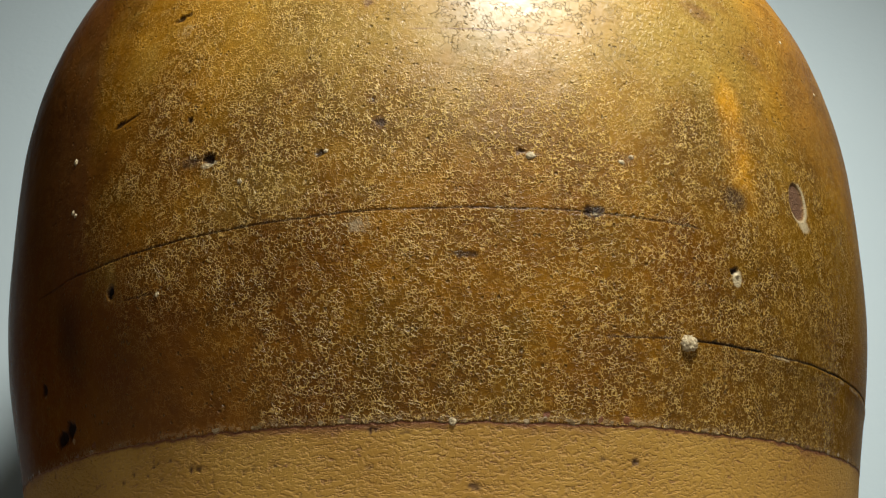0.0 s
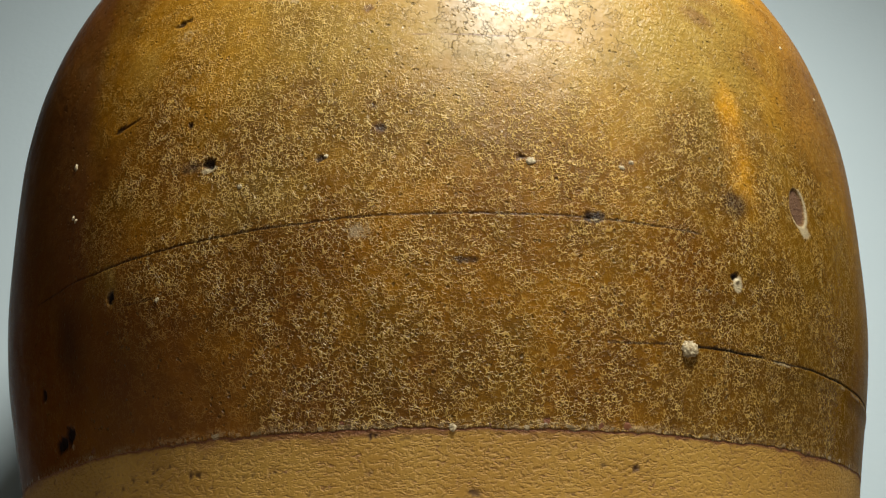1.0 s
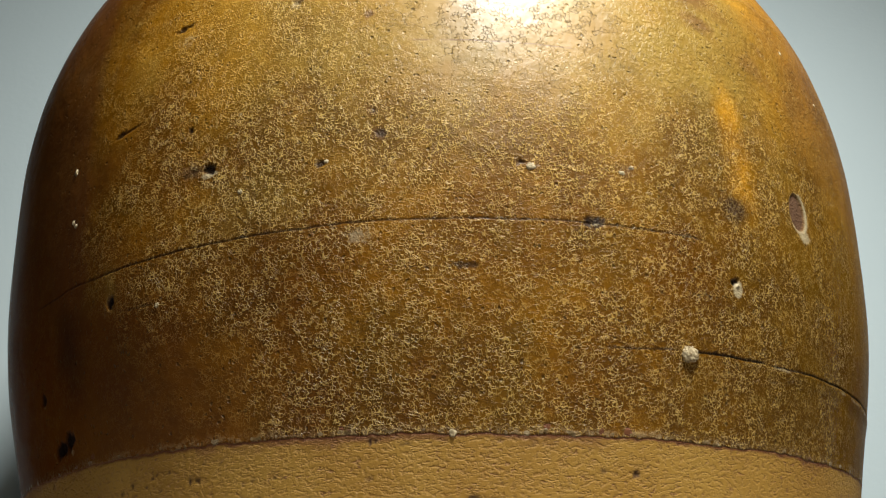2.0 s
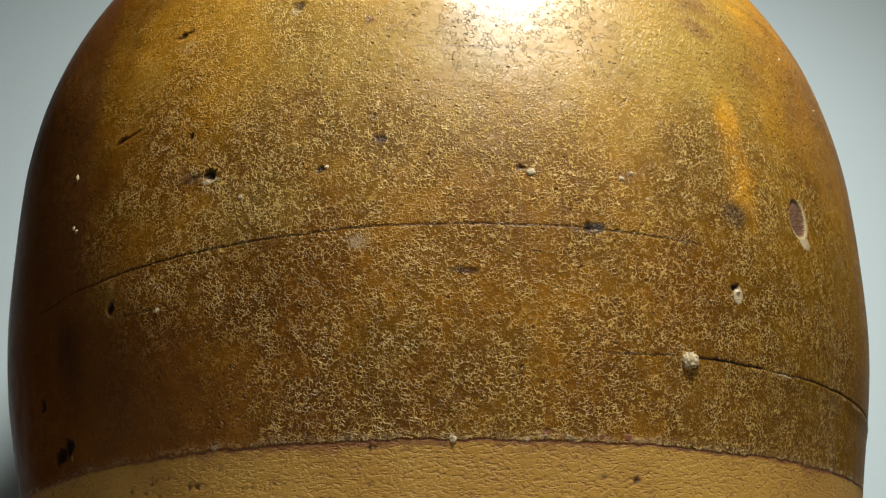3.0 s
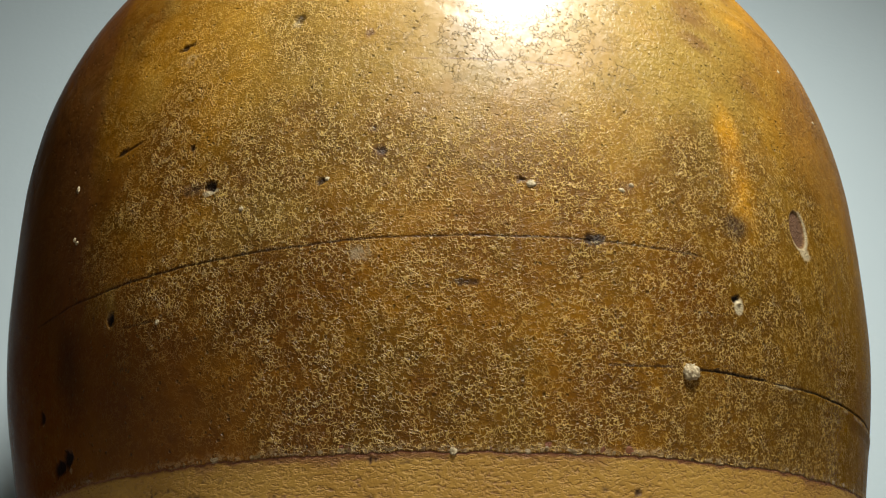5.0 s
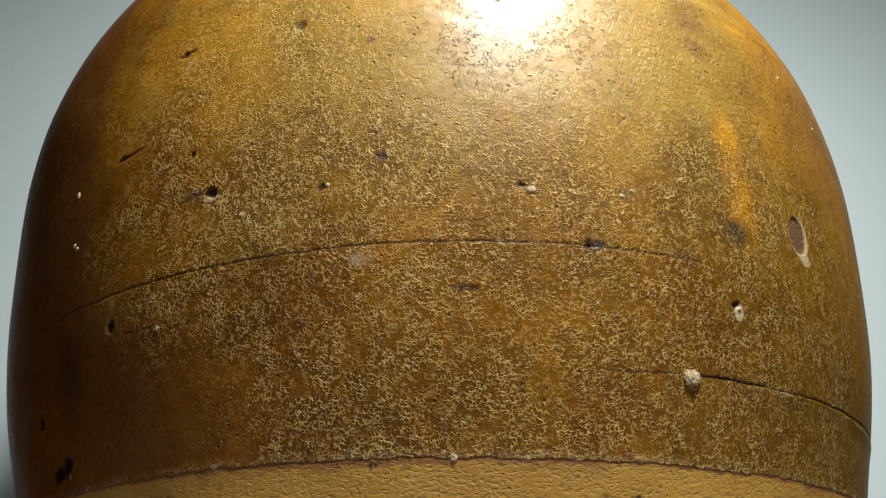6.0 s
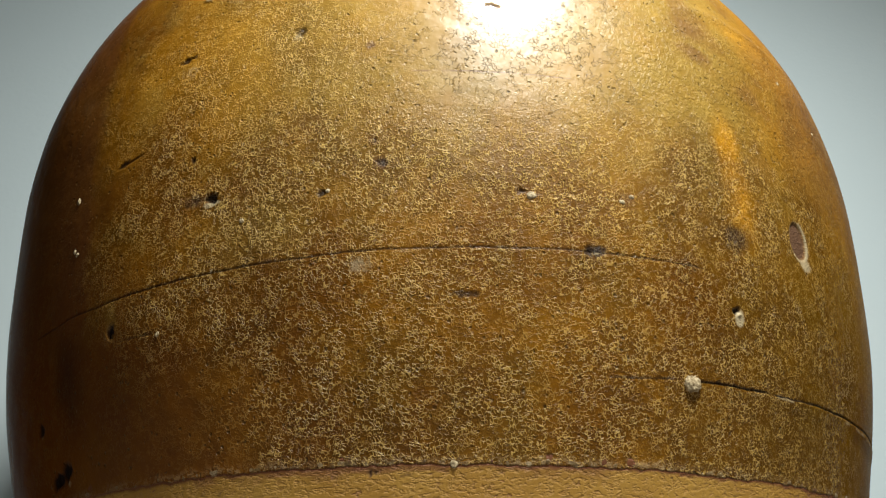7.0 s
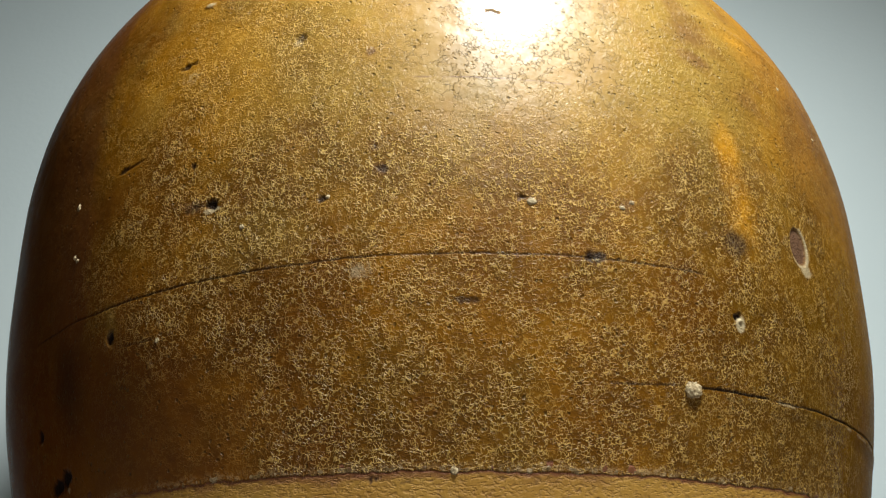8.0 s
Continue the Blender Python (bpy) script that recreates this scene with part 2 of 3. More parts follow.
class Skin:
    """A sheet of the jar's skin, with its relief and the marks that it bears."""

    def __init__(self, phi, v, names):
        self.phi, self.v, self.u = phi, v, phi * ARC
        self.out = np.zeros_like(v)
        self.mark = {n: np.zeros_like(v) for n in names}

    def spot(self, phi, mm, wide, high, turn=0.0, ragged=0.35, soft=0.45, seed=0):
        """The cover, from 0 to 1, of an uneven oval of wide x high millimetres."""
        reach = 1.5 * max(wide, high) * 0.001
        cover = np.zeros_like(self.v)
        near = (np.abs(self.phi - phi) * ARC < reach) & (np.abs(self.v - mm * 0.001) < reach)
        u, v = self.u[near], self.v[near]
        du, dv = u - phi * ARC, v - mm * 0.001
        c, s = math.cos(radians(turn)), math.sin(radians(turn))
        a, b = (c * du + s * dv) / (wide * 0.0005), (c * dv - s * du) / (high * 0.0005)
        d = np.sqrt(a * a + b * b) + ragged * 2 * (cloud(u, v, min(wide, high) * 0.0007, 31 + seed) - 0.5)
        cover[near] = 1 - step(d, 1 - soft, 1 + soft)
        return cover

    def add(self, name, cover, amount=1.0):
        self.mark[name] = np.maximum(self.mark[name], cover * amount)

    def pit(self, phi, mm, wide, high, deep, turn=0.0, inside="dark_mark", amount=0.9, seed=0):
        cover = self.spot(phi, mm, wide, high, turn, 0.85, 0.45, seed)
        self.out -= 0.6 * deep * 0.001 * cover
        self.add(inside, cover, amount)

    def bead(self, phi, mm, wide, high, tall, turn=0.0, amount=0.85, seed=0):
        cover = self.spot(phi, mm, wide, high, turn, 0.35, 0.6, seed)
        self.out += tall * 0.001 * cover
        self.mark["dark_mark"] *= 1 - cover
        self.add("pale", cover, amount)

    def groove(self, start, end, mm_start, mm_end, wide, deep, inside="dark_mark", amount=0.6, gaps=0.4, wander=0.25, seed=0):
        """A scored line round the jar, with gaps in it."""
        k = np.clip((self.phi - start) / (end - start), 0, 1)
        line = (mm_start + (mm_end - mm_start) * k) * 0.001 + wander * 0.001 * 2 * (cloud(self.u, 0 * self.u, 0.006, 71 + seed) - 0.5)
        cover = 1 - step(np.abs(self.v - line), wide * 0.0003, wide * 0.0007)
        cover *= step(self.phi, start - 0.01, start + 0.03) * (1 - step(self.phi, end - 0.03, end + 0.01))
        cover *= step(cloud(self.u, 0 * self.u, 0.0035, 91 + seed), gaps - 0.22, gaps + 0.12)
        self.out -= deep * 0.001 * cover
        self.add(inside, cover, amount)


def sheet(name, co, wrap, marks, material):
    """One mesh from a grid of points, rows by columns, closed round the jar if wrap."""
    rows, cols = co.shape[:2]
    r, c = np.meshgrid(np.arange(rows - 1), np.arange(cols if wrap else cols - 1), indexing="ij")
    d = (c + 1) % cols
    quads = np.stack([r * cols + c, r * cols + d, (r + 1) * cols + d, (r + 1) * cols + c], -1).reshape(-1, 4)
    data = bpy.data.meshes.new(name)
    data.vertices.add(rows * cols)
    data.vertices.foreach_set("co", co.astype(np.float32).ravel())
    data.loops.add(quads.size)
    data.loops.foreach_set("vertex_index", quads.astype(np.int32).ravel())
    data.polygons.add(len(quads))
    data.polygons.foreach_set("loop_start", np.arange(0, quads.size, 4, dtype=np.int32))
    data.update(calc_edges=True)
    data.polygons.foreach_set("use_smooth", np.ones(len(quads), dtype=bool))
    for key, values in marks.items():
        data.attributes.new(key, "FLOAT", "POINT").data.foreach_set("value", values.astype(np.float32).ravel())
    data.materials.append(material)
    return data


def under(parent, name, data, label=""):
    ob = new(name, data)
    ob.parent = parent
    return tagged(ob, label)


def round_the_jar(fine, coarse):
    """Angles round the jar, close together on the side that is looked at."""
    front = np.arange(-1.12, 1.12, fine)
    back = np.linspace(1.12, 2 * math.pi - 1.12, coarse, endpoint=False)
    return np.concatenate([front, back])


jar = tagged(new("jar"), "old amber-brown crackle-glazed stoneware jar with bare clay foot", "jar")
jar.location = (0, 0, 0)


# ---------------------------------------------------------------- the jar: glaze
def build_glaze():
    phi = round_the_jar(0.0017, 90)
    fine = np.arange(0, 0.100, 0.00019)
    top = np.linspace(0.100, 2.0 * RAD, 60)
    v0 = np.concatenate([fine, top])
    P, V = np.meshgrid(phi, v0)
    edge = glaze_line(P)
    V = edge + (V - 0.0) * (1 - edge / v0[-1])
    s = Skin(P, V, ("grain", "craze", "gloss", "slick", "peel", "hem", "straw_sheen", "olive", "iron_and_shade", "yellow", "violet", "pale", "bare", "dark_mark"))
    u, v = s.u, s.v
    mm = v * 1000
    # broad throwing unevenness
    s.out += wobble(u, v)
    # where the skin is crawled into grains, and where it ran smooth
    grain = 0.72 + 0.28 * step(cloud(u, v, 0.014, 11), 0.30, 0.60)
    grain *= 0.60 + 0.40 * step(cloud(u, v, 0.0038, 17), 0.32, 0.58)
    grain *= 1 - 0.30 * step(mm + 20 * (cloud(u, v, 0.012, 87) - 0.5), 44, 86)
    grain *= step(P + 0.25 * (cloud(u, v, 0.009, 61) - 0.5) - 0.20 * (1 - step(mm, 8, 34)), -0.66, -0.36) * 0.88 + 0.12
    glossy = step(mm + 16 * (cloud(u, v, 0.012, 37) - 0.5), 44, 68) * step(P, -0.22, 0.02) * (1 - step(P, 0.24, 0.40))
    grain *= 1 - 0.96 * glossy
    s.mark["gloss"] = glossy
    s.mark["slick"] = np.maximum(step(P, 0.62, 0.88), 1 - step(P, -0.85, -0.45))
    s.mark["craze"] = glossy * (0.35 + 0.65 * step(cloud(u, v, 0.007, 39), 0.40, 0.62))
    s.mark["peel"] = step(P, 0.22, 0.36) * step(mm, 50, 64) * (1 - step(mm, 92, 104)) * (1 - step(P, 0.78, 0.90)) * (0.35 + 0.65 * step(cloud(u, v, 0.008, 43), 0.3, 0.6))
    grain *= 1 - 0.6 * s.mark["peel"]
    grain *= 1 - 0.7 * step(P + 0.15 * (cloud(u, v, 0.012, 63) - 0.5), 0.74, 0.92)
    s.mark["grain"] = grain * (1 - 0.4 * step(mm, 80, 100))
    # iron-brown flank, with some of the left side's shade painted into it
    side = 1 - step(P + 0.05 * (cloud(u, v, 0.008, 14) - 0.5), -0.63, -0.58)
    s.add("iron_and_shade", side * step(mm, 14, 30), 0.80)
    s.add("violet", side * step(mm, 20, 34) * (0.3 + 0.7 * cloud(u, v, 0.012, 16)), 0.22)
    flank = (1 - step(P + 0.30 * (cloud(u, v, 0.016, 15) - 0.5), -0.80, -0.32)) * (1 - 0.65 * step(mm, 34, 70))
    s.add("iron_and_shade", flank, 0.95)
    s.add("iron_and_shade", s.spot(-0.50, 10, 62, 52, 0, 0.5, 0.7, 66) * (0.5 + 0.7 * cloud(u, v, 0.009, 67)), 0.80)
    s.add("iron_and_shade", step(cloud(u, v, 0.013, 19), 0.60, 0.80) * (1 - step(mm, 40, 62)), 0.35)
    s.add("iron_and_shade", s.spot(-0.47, 54, 26, 22, 0, 0.5, 0.8, 69), 0.35)
    s.add("straw_sheen", s.spot(-0.27, 38, 18, 12, 0, 0.5, 0.9, 70), 0.30)
    # thinner glaze up here, plus highlight sheen painted into its colour
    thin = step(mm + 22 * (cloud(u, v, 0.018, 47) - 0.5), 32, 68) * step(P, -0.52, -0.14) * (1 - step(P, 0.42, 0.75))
    s.add("straw_sheen", glossy, 0.35)
    s.add("straw_sheen", thin * (0.5 + 0.5 * cloud(u, v, 0.006, 49)), 0.55)
    s.add("straw_sheen", step(cloud(u, v, 0.015, 57), 0.58, 0.78) * step(mm, 50, 75) * step(P, -0.6, -0.4), 0.35)
    s.add("violet", step(cloud(u, v, 0.012, 23), 0.64, 0.82) * step(mm, 30, 70) * (1 - glossy), 0.35)
    s.add("olive", step(P + 0.3 * (cloud(u, v, 0.014, 83) - 0.5), 0.22, 0.60) * (1 - 0.8 * step(mm, 40, 72)), 0.62)
    s.add("olive", step(cloud(u, v, 0.010, 85), 0.54, 0.72) * (1 - step(mm, 34, 50)), 0.4)
    s.add("violet", step(P + 0.2 * (cloud(u, v, 0.012, 89) - 0.5), 0.56, 0.76) * step(mm, 46, 66), 0.5)
    # ochre runs at the shoulder
    s.add("yellow", step(cloud(u, v * 0.7, 0.022, 27), 0.52, 0.75) * step(mm, 38, 80), 0.35)
    s.add("yellow", s.spot(0.488, 55, 6.4, 13, 8, 0.45, 0.8, 1), 0.9)
    s.add("yellow", s.spot(0.500, 47, 6.0, 15, 2, 0.4, 0.9, 2), 0.8)
    s.mark["straw_sheen"] *= 1 - 0.8 * np.maximum(s.spot(0.487, 55, 6, 15, 6, 0.4, 0.8, 1), s.spot(0.500, 47, 7, 17, 2, 0.4, 0.9, 2))
    s.add("yellow", s.spot(0.60, 90, 12, 5, 0, 0.4, 0.8, 3), 0.3)
    s.add("violet", step(P + 0.2 * (cloud(u, v, 0.01, 93) - 0.5), 0.66, 0.80) * step(mm, 60, 76), 0.6)
    s.add("yellow", s.spot(-0.33, 62, 16, 14, 0, 0.4, 0.9, 4), 0.4)
    s.add("violet", s.spot(0.449, 85.3, 9, 7, 0, 0.6, 0.8, 5), 0.6)
    s.add("violet", s.spot(0.45, 78, 6, 4, 0, 0.5, 0.8, 6), 0.6)
    s.add("dark_mark", s.spot(-0.665, 20, 8, 13, 0, 0.6, 0.9, 68), 0.5)
    # wheel lines
    s.groove(-0.78, 0.42, 30.9, 31.9, 0.30, 0.10, "dark_mark", 0.62, 0.12, 0.22, 1)
    s.groove(-0.06, 0.22, 64.2, 64.2, 0.30, 0.006, "violet", 0.6, 0.40, 0.2, 2)
    s.groove(-0.53, -0.44, 23.7, 23.4, 0.25, 0.06, "dark_mark", 0.4, 0.45, 0.2, 3)
    # crack running out from the grit to the side
    s.groove(0.24, 0.37, 12.6, 13.4, 0.28, 0.08, "dark_mark", 0.65, 0.2, 0.15, 4)
    s.groove(0.39, 0.56, 13.3, 13.65, 0.32, 0.18, "dark_mark", 0.95, 0.05, 0.3, 5)
    s.groove(0.55, 1.12, 13.6, 14.45, 0.32, 0.16, "dark_mark", 0.95, 0.05, 0.25, 6)
    ledge = step(P, 0.50, 0.60) * step(mm, 10.2, 13.4) * (1 - step(mm, 13.6, 13.9))
    s.out += 0.00014 * ledge
    s.add("pale", step(P, 0.5, 0.6) * step(mm, 12.6, 13.3) * (1 - step(mm, 13.3, 13.8)) * step(cloud(u, v, 0.004, 41), 0.42, 0.6), 0.5)
    # blown pits with a pale lower lip
    s.add("pale", s.spot(-0.345, 43.4, 3.6, 1.2, 6, 0.4, 0.6, 7), 0.66)
    s.add("violet", s.spot(-0.378, 44.7, 4.2, 2.2, 0, 0.5, 0.5, 8), 0.9)
    s.pit(-0.374, 44.6, 3.4, 1.5, 0.2, 8, "dark_mark", 0.45, 9)
    s.pit(-0.347, 44.6, 2.8, 1.9, 0.7, 0, "dark_mark", 0.92, 10)
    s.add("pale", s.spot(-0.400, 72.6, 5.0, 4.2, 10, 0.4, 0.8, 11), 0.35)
    s.pit(-0.410, 76.0, 3.8, 1.0, 0.45, 10, "dark_mark", 0.85, 12)
    s.pit(-0.382, 53.0, 1.1, 1.1, 0.4, 0, "dark_mark", 0.85, 13)
    s.pit(-0.530, 57.5, 2.8, 1.2, 0.3, 10, "dark_mark", 0.8, 14)
    s.pit(-0.503, 57.7, 4.0, 0.6, 0.2, 8, "dark_mark", 0.6, 15)
    s.pit(-0.547, 25.9, 1.9, 1.9, 0.8, 0, "dark_mark", 1.0, 16)
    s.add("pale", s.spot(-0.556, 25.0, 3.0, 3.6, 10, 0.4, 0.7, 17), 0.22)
    s.pit(-0.705, 4.9, 5.8, 3.0, 0.9, 14, "dark_mark", 1.0, 18)
    s.pit(-0.732, 4.2, 3.4, 2.2, 0.6, 0, "dark_mark", 1.0, 19)
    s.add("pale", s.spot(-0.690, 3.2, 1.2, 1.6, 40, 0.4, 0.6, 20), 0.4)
    s.pit(-0.777, 13.8, 2.4, 2.0, 0.5, 0, "dark_mark", 0.95, 21)
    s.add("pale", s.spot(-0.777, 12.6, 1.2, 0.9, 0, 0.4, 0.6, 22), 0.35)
    s.pit(-0.170, 42.0, 1.8, 1.1, 0.35, 20, "dark_mark", 0.85, 26)
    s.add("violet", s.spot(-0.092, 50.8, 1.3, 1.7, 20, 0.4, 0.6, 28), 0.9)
    s.pit(-0.090, 50.9, 1.0, 1.1, 0.2, 0, "dark_mark", 0.6, 29)
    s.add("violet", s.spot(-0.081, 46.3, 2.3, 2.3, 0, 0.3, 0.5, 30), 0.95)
    s.pit(-0.080, 46.4, 1.3, 1.1, 0.25, 0, "dark_mark", 0.7, 31)
    s.pit(0.122, 41.3, 1.6, 0.6, 0.2, 0, "dark_mark", 0.45, 33)
    s.add("pale", s.spot(0.230, 31.5, 3.6, 2.6, 0, 0.5, 0.7, 36), 0.25)
    s.pit(0.227, 32.0, 2.9, 1.6, 0.3, 0, "dark_mark", 0.9, 37)
    s.pit(0.216, 31.6, 1.6, 0.9, 0.2, 0, "dark_mark", 0.8, 65)
    s.bead(0.229, 31.5, 1.2, 0.35, 0.2, 15, 0.85, 38)
    s.add("dark_mark", s.spot(0.482, 39.4, 6.0, 5.0, 0, 0.7, 0.7, 39), 0.62)
    s.add("violet", s.spot(0.482, 39.4, 4.2, 3.6, 0, 0.6, 0.5, 40), 0.7)
    s.pit(0.478, 39.6, 1.8, 1.6, 0.3, 0, "dark_mark", 0.6, 41)
    s.pit(0.117, 41.2, 1.8, 1.3, 0.3, 0, "violet", 0.9, 86)
    s.add("violet", s.spot(0.281, 41.6, 2.6, 2.6, 20, 0.5, 0.6, 87), 0.6)
    s.add("straw_sheen", s.spot(-0.545, 28.6, 3.0, 7.0, 0, 0.5, 0.8, 89), 0.35)
    # the long scar, bare clay inside a pale rim
    s.add("pale", s.spot(0.650, 43.3, 6.6, 9.0, 6, 0.14, 0.16, 42), 0.66)
    s.add("pale", s.spot(0.664, 39.2, 4.2, 3.4, 0, 0.5, 0.6, 43), 0.66)
    inner = s.spot(0.648, 43.6, 5.2, 7.4, 6, 0.12, 0.14, 44)
    s.out -= 0.0004 * inner
    s.mark["pale"] *= 1 - inner
    s.add("bare", inner, 1.0)
    s.add("pale", s.spot(0.481, 24.9, 2.6, 3.2, 0, 0.35, 0.4, 45), 0.74)
    s.pit(0.474, 25.8, 1.6, 1.3, 0.8, 20, "dark_mark", 1.0, 46)
    s.bead(0.480, 25.4, 0.9, 0.7, 0.25, 0, 0.9, 88)
    s.pit(0.038, 24.2, 3.8, 1.1, 0.15, 0, "dark_mark", 0.7, 47)
    s.add("pale", s.spot(-0.011, 24.4, 1.8, 1.6, 0, 0.6, 0.7, 48), 0.2)
    s.add("pale", s.spot(-0.113, 29.4, 4.5, 2.8, 0, 0.6, 0.8, 49), 0.42)
    s.add("pale", s.spot(-0.212, 74.4, 2.6, 2.0, 0, 0.5, 0.6, 50), 0.4)
    s.pit(-0.204, 75.9, 2.0, 2.0, 0.4, 0, "dark_mark", 0.7, 51)
    s.bead(-0.384, 92.0, 2.6, 1.6, 0.3, 0, 0.6, 52)
    s.pit(0.091, 79.6, 3.0, 1.0, 0.3, 0, "bare", 0.9, 53)
    s.add("violet", s.spot(-0.096, 70.4, 1.6, 1.6, 0, 0.5, 0.6, 56), 0.8)
    # a pale fold over the far shoulder
    fold = 93.2 - 300 * np.clip(0.53 - P, 0, 1) ** 2 + 1.5 * (cloud(u, v, 0.006, 59) - 0.5)
    ridge = np.exp(-((mm - fold) / 1.6) ** 2) * step(P, 0.40, 0.48) * (1 - step(P, 0.70, 0.80))
    s.out += 0.0003 * ridge
    s.add("pale", ridge, 0.22)
    # blisters along the lower edge
    for k, (at, up, size) in enumerate(((0.153, 0.95, 1.0), (0.238, 0.7, 1.0), (0.281, 0.8, 1.2), (-0.63, 1.3, 1.1), (-0.15, 0.9, 0.7))):
        s.pit(at, up + float(glaze_line(np.array(at))) * 1000, size, size * 0.8, 0.25, 0, "bare", 0.8, 60 + k)
    s.mark["straw_sheen"] *= 1 - 0.85 * s.mark["violet"]
    lip = np.exp(-((V - edge) / 0.0007) ** 2)
    s.add("hem", (1 - step((V - edge) * 1000, 0.3, 1.7)) * (0.5 + 0.5 * step(P, -0.5, -0.1)) * (0.35 + 0.65 * step(cloud(u, v * 0.5, 0.003, 81), 0.35, 0.66)), 0.75)
    s.out += 0.00002 * lip
    co = place(P, V, s.out)
    hem = place(P[:1], V[:1] - 0.0001, -0.0006)     # turned in under the lip
    co = np.concatenate([hem, co])
    marks = {k: np.concatenate([a[:1], a]) for k, a in s.mark.items()}
    return sheet("glaze", co, True, marks, GLAZE)


# ---------------------------------------------------------------- the jar: clay
def build_clay():
    phi = round_the_jar(0.0040, 90)
    edge_step = np.concatenate([np.arange(-0.0475, -0.016, 0.0012), np.arange(-0.016, 0.004, 0.00033)])
    P, V = np.meshgrid(phi, edge_step)
    edge = glaze_line(P)
    V = np.where(V > -0.016, V + edge * step(V, -0.016, -0.003), V)
    s = Skin(P, V, ("flash", "dark_mark"))
    s.out -= 0.00002
    s.out += wobble(s.u, s.v) - 0.002 * step(V - edge, 0.0012, 0.0035)
    below = (edge - V) * 1000
    u = s.u
    s.add("flash", (1 - step(below + 0.5 * (cloud(u, V, 0.003, 9) - 0.5), 0.30, 0.60)), 0.9)
    s.add("flash", (1 - step(below, 0.75, 1.15)) * step(P, -0.29, -0.26) * (1 - step(P, 0.0, 0.012)), 0.62)
    s.add("flash", (1 - step(below, 0.5, 2.5)) * step(cloud(u, V, 0.006, 13), 0.5, 0.75), 0.5)
    s.pit(-0.109, -0.9, 1.0, 0.9, 0.4, 0, "dark_mark", 0.95, 1)
    s.pit(-0.101, -0.9, 0.5, 0.7, 0.3, 0, "dark_mark", 0.8, 2)
    s.pit(0.297, -5.4, 1.5, 1.2, 0.4, 0, "dark_mark", 0.9, 3)
    s.pit(0.041, -9.1, 1.8, 0.8, 0.3, -10, "dark_mark", 0.8, 4)
    s.pit(-0.408, -4.5, 0.8, 1.1, 0.3, 0, "dark_mark", 0.85, 5)
    s.pit(-0.393, -4.5, 1.5, 0.6, 0.3, 0, "dark_mark", 0.7, 6)
    for k, (at, up) in enumerate(((-0.50, -4.6), (-0.485, -3.4), (-0.475, -3.0), (-0.45, -3.0), (-0.47, -5.6))):
        s.pit(at, up, 0.7, 0.5, 0.2, 20 * k, "dark_mark", 0.8, 140 + k)
    s.pit(-0.056, -1.4, 2.2, 0.3, 0.2, 0, "dark_mark", 0.6, 7)
    s.pit(-0.533, -4.1, 0.8, 0.7, 0.2, 0, "dark_mark", 0.7, 8)
    s.pit(-0.559, -5.1, 0.6, 0.7, 0.2, 0, "dark_mark", 0.7, 9)
    s.pit(-0.257, -5.1, 0.7, 0.6, 0.2, 0, "dark_mark", 0.6, 10)
    s.pit(0.241, -5.1, 1.0, 0.7, 0.2, 0, "dark_mark", 0.6, 11)
    s.pit(0.287, -8.8, 0.8, 0.6, 0.2, 0, "dark_mark", 0.6, 12)
    s.pit(-0.112, -6.1, 1.1, 0.6, 0.2, 0, "dark_mark", 0.45, 13)
    chance = random.Random(4)
    for k in range(110):
        s.pit(chance.uniform(-0.9, 0.9), chance.uniform(-14, -0.8), chance.uniform(0.3, 0.8), chance.uniform(0.25, 0.45), 0.15, chance.uniform(-15, 15), "dark_mark", chance.uniform(0.2, 0.6), 20 + k)
    co = place(P, V, s.out)
    ring = lambda z, r: np.stack([r * np.sin(phi), -r * np.cos(phi), np.full_like(phi, z)], -1)[None]
    base = [ring(0.003, 0.06), ring(0.003, 0.085), ring(0.0, 0.087), ring(0.0, 0.0962)]
    hidden = np.linspace(0.006, 2.0 * RAD, 40)
    inner = np.linspace(2.0 * RAD, -0.036, 40)
    Q, Y = np.meshgrid(phi, hidden)
    upper = place(Q, Y, -0.002)
    Q, Y = np.meshgrid(phi, inner)
    inside = place(Q, Y, -0.008)
    well = [ring(HF - 0.038, 0.06), ring(HF - 0.038, 0.0005)]
    co = np.concatenate([ring(0.003, 0.0005), *base, co, upper, inside, *well])
    lead = 1 + len(base)
    marks = {}
    for k, a in s.mark.items():
        whole = np.zeros(co.shape[:2])
        whole[lead:lead + len(a)] = a
        marks[k] = whole
    return sheet("clay_body", co, True, marks, CLAY)


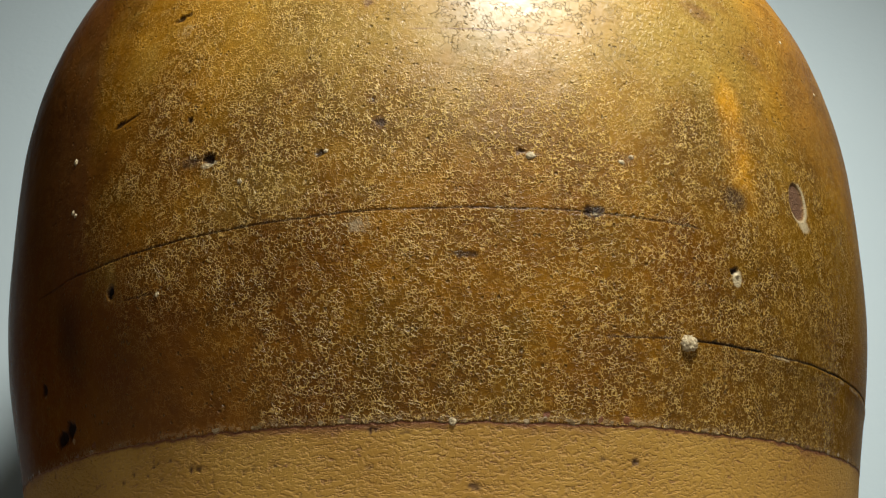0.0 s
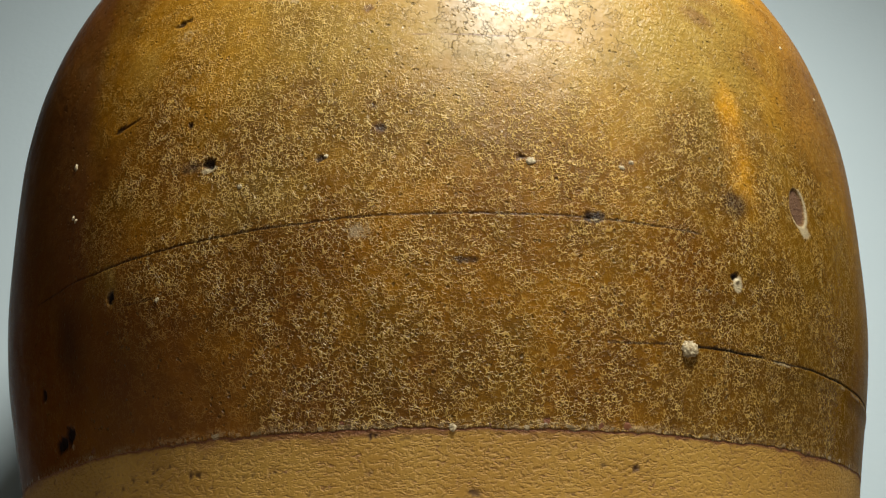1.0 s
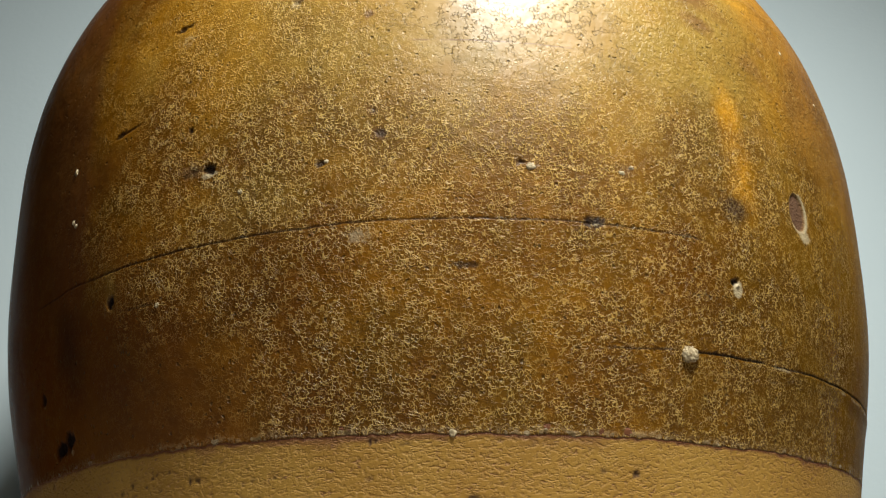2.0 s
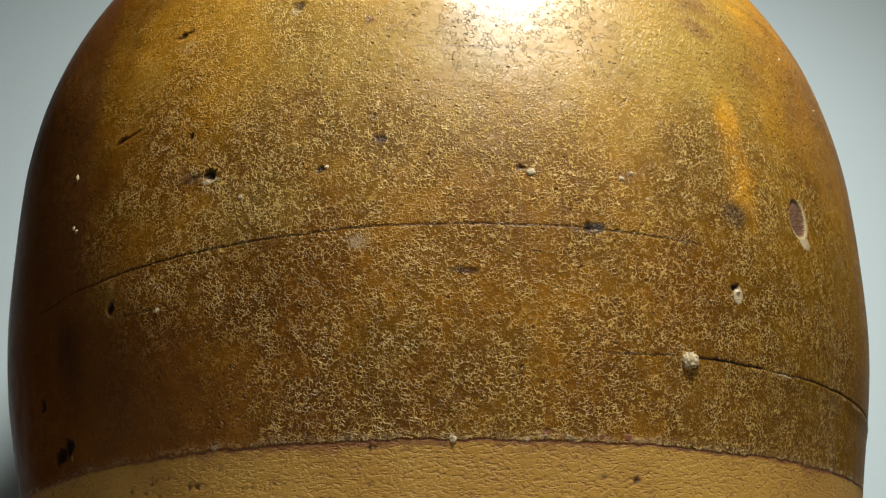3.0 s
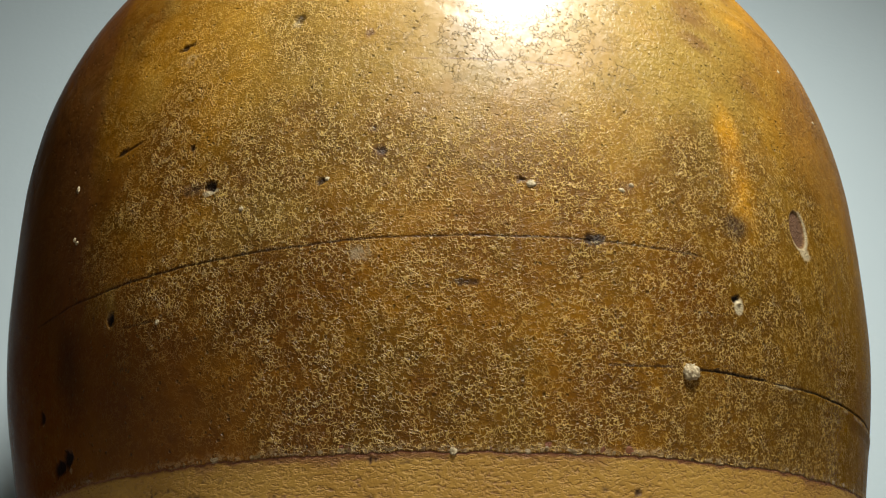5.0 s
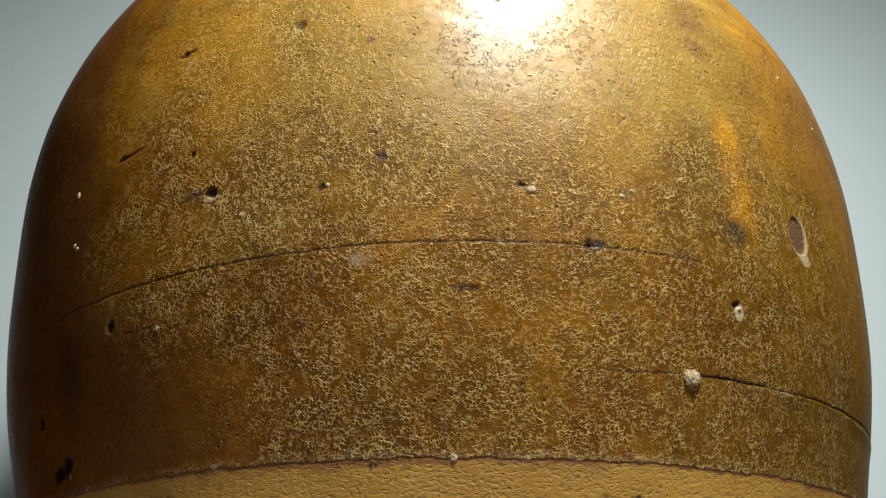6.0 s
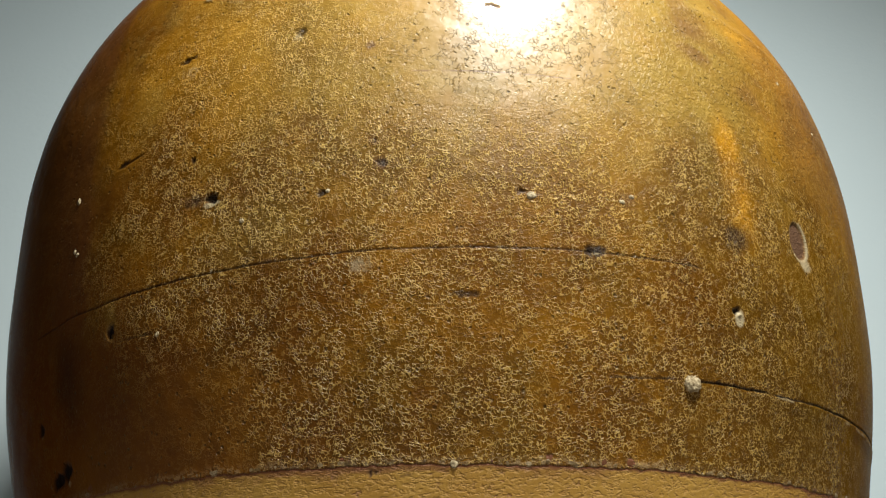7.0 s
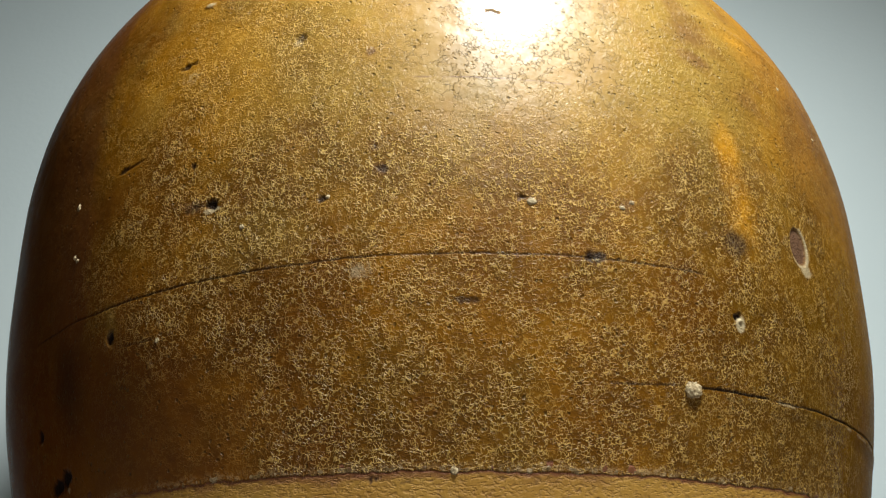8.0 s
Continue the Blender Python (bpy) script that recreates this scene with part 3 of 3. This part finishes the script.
def build_neck():
    """Short glazed neck with a rolled lip, over the shoulder."""
    phi = np.linspace(0, 2 * math.pi, 96, endpoint=False)
    z0, r0 = HF + 2.0 * RAD, 0.47 * RAD
    line = [(r0 + 0.0004, z0 - 0.002), (r0 - 0.003, z0 + 0.004), (r0 - 0.004, z0 + 0.012), (r0 - 0.002, z0 + 0.018)]
    line += [(r0 + 0.002 + 0.005 * math.sin(a), z0 + 0.023 - 0.005 * math.cos(a)) for a in np.linspace(0.2, math.pi + 0.6, 12)]
    line += [(r0 - 0.008, z0 + 0.016), (r0 - 0.010, z0 + 0.004), (r0 - 0.0085, z0 - 0.006)]
    co = np.array([[(r * math.sin(p) + float(lean(1.6)) * RAD, -r * math.cos(p), z) for p in phi] for r, z in line])
    flat = np.zeros(co.shape[:2])
    return sheet("neck", co, True, {k: flat + (0.3 if k == "grain" else 0) for k in ("grain", "craze", "gloss", "slick", "peel", "hem", "straw_sheen", "olive", "iron_and_shade", "yellow", "violet", "pale", "bare", "dark_mark")}, GLAZE)


def build_crust():
    """A thin lumpy bead along the lower edge of the glaze."""
    phi = np.arange(-1.12, 1.12, 0.0022)
    u = phi * ARC
    edge = glaze_line(phi)
    size = 0.00012 + 0.00034 * step(cloud(u, 0 * u, 0.0013, 51), 0.35, 0.8)
    rise = 0.0001 + 0.0005 * cloud(u, 0 * u + 1, 0.0019, 55)
    rows = []
    for a in np.linspace(-0.5 * math.pi, 0.75 * math.pi, 7):
        rows.append(place(phi, edge + rise + size * 1.1 * math.sin(a), wobble(u, edge) - 0.00006 + size * 0.22 * math.cos(a)))
    return sheet("glaze_crust", np.array(rows), False, {}, CRUST)


def build_grit(phi, mm, size, seed, tall=1.0, fine=3):
    """A rough lump of kiln grit fused to the skin."""
    bm = bmesh.new()
    bmesh.ops.create_icosphere(bm, subdivisions=fine, radius=1.0)
    at = Vector(place(np.array(phi), np.array(mm * 0.001), size * -0.00010 + float(wobble(np.array(phi * ARC), np.array(mm * 0.001)))).tolist())
    turn = Matrix.Rotation(phi, 3, "Z")
    for v in bm.verts:
        k = 1 + 0.22 * noise.noise(v.co * 1.3 + Vector((seed, 0, 0))) + 0.20 * noise.noise(v.co * 3.1 + Vector((0, seed, 0))) + 0.08 * noise.noise(v.co * 7)
        v.co = at + turn @ (v.co * Vector((1, 0.45, tall)) * k * size * 0.0005)
    for f in bm.faces:
        f.smooth = True
    data = bpy.data.meshes.new("kiln_grit")
    bm.to_mesh(data)
    bm.free()
    data.materials.append(GRIT)
    return data


under(jar, "glaze", build_glaze(), "amber-brown crackled glaze with pits, scars and wheel lines")
under(jar, "clay_body", build_clay(), "bare buff-orange clay with dark specks")
under(jar, "neck", build_neck(), "short amber glazed neck with rolled lip")
under(jar, "glaze_crust", build_crust(), "pale lumpy crust along the glaze edge")
under(jar, "kiln_grit", build_grit(0.3865, 13.25, 3.6, 3, 1.0, 4), "large pale rough grit fused beside the crack")
for grain in ((0.013, 0.2, 1.3, 21, 1.2), (-0.653, 55.1, 1.3, 11, 1.7), (-0.651, 44.2, 1.1, 12, 1.2), (-0.642, 43.2, 1.2, 13, 0.8), (-0.159, 42.3, 0.9, 14, 0.9),
              (0.134, 40.8, 1.75, 15, 0.9), (0.274, 41.2, 1.2, 16, 0.7), (0.290, 42.4, 1.0, 17, 0.9), (-0.293, 39.3, 1.0, 22, 1.0), (-0.445, 23.2, 1.0, 23, 1.1), (0.691, 83.8, 1.1, 18, 1.0), (0.801, 76.6, 1.1, 19, 1.0)):
    under(jar, "kiln_grit", build_grit(*grain), "small pale grit grain in the glaze")
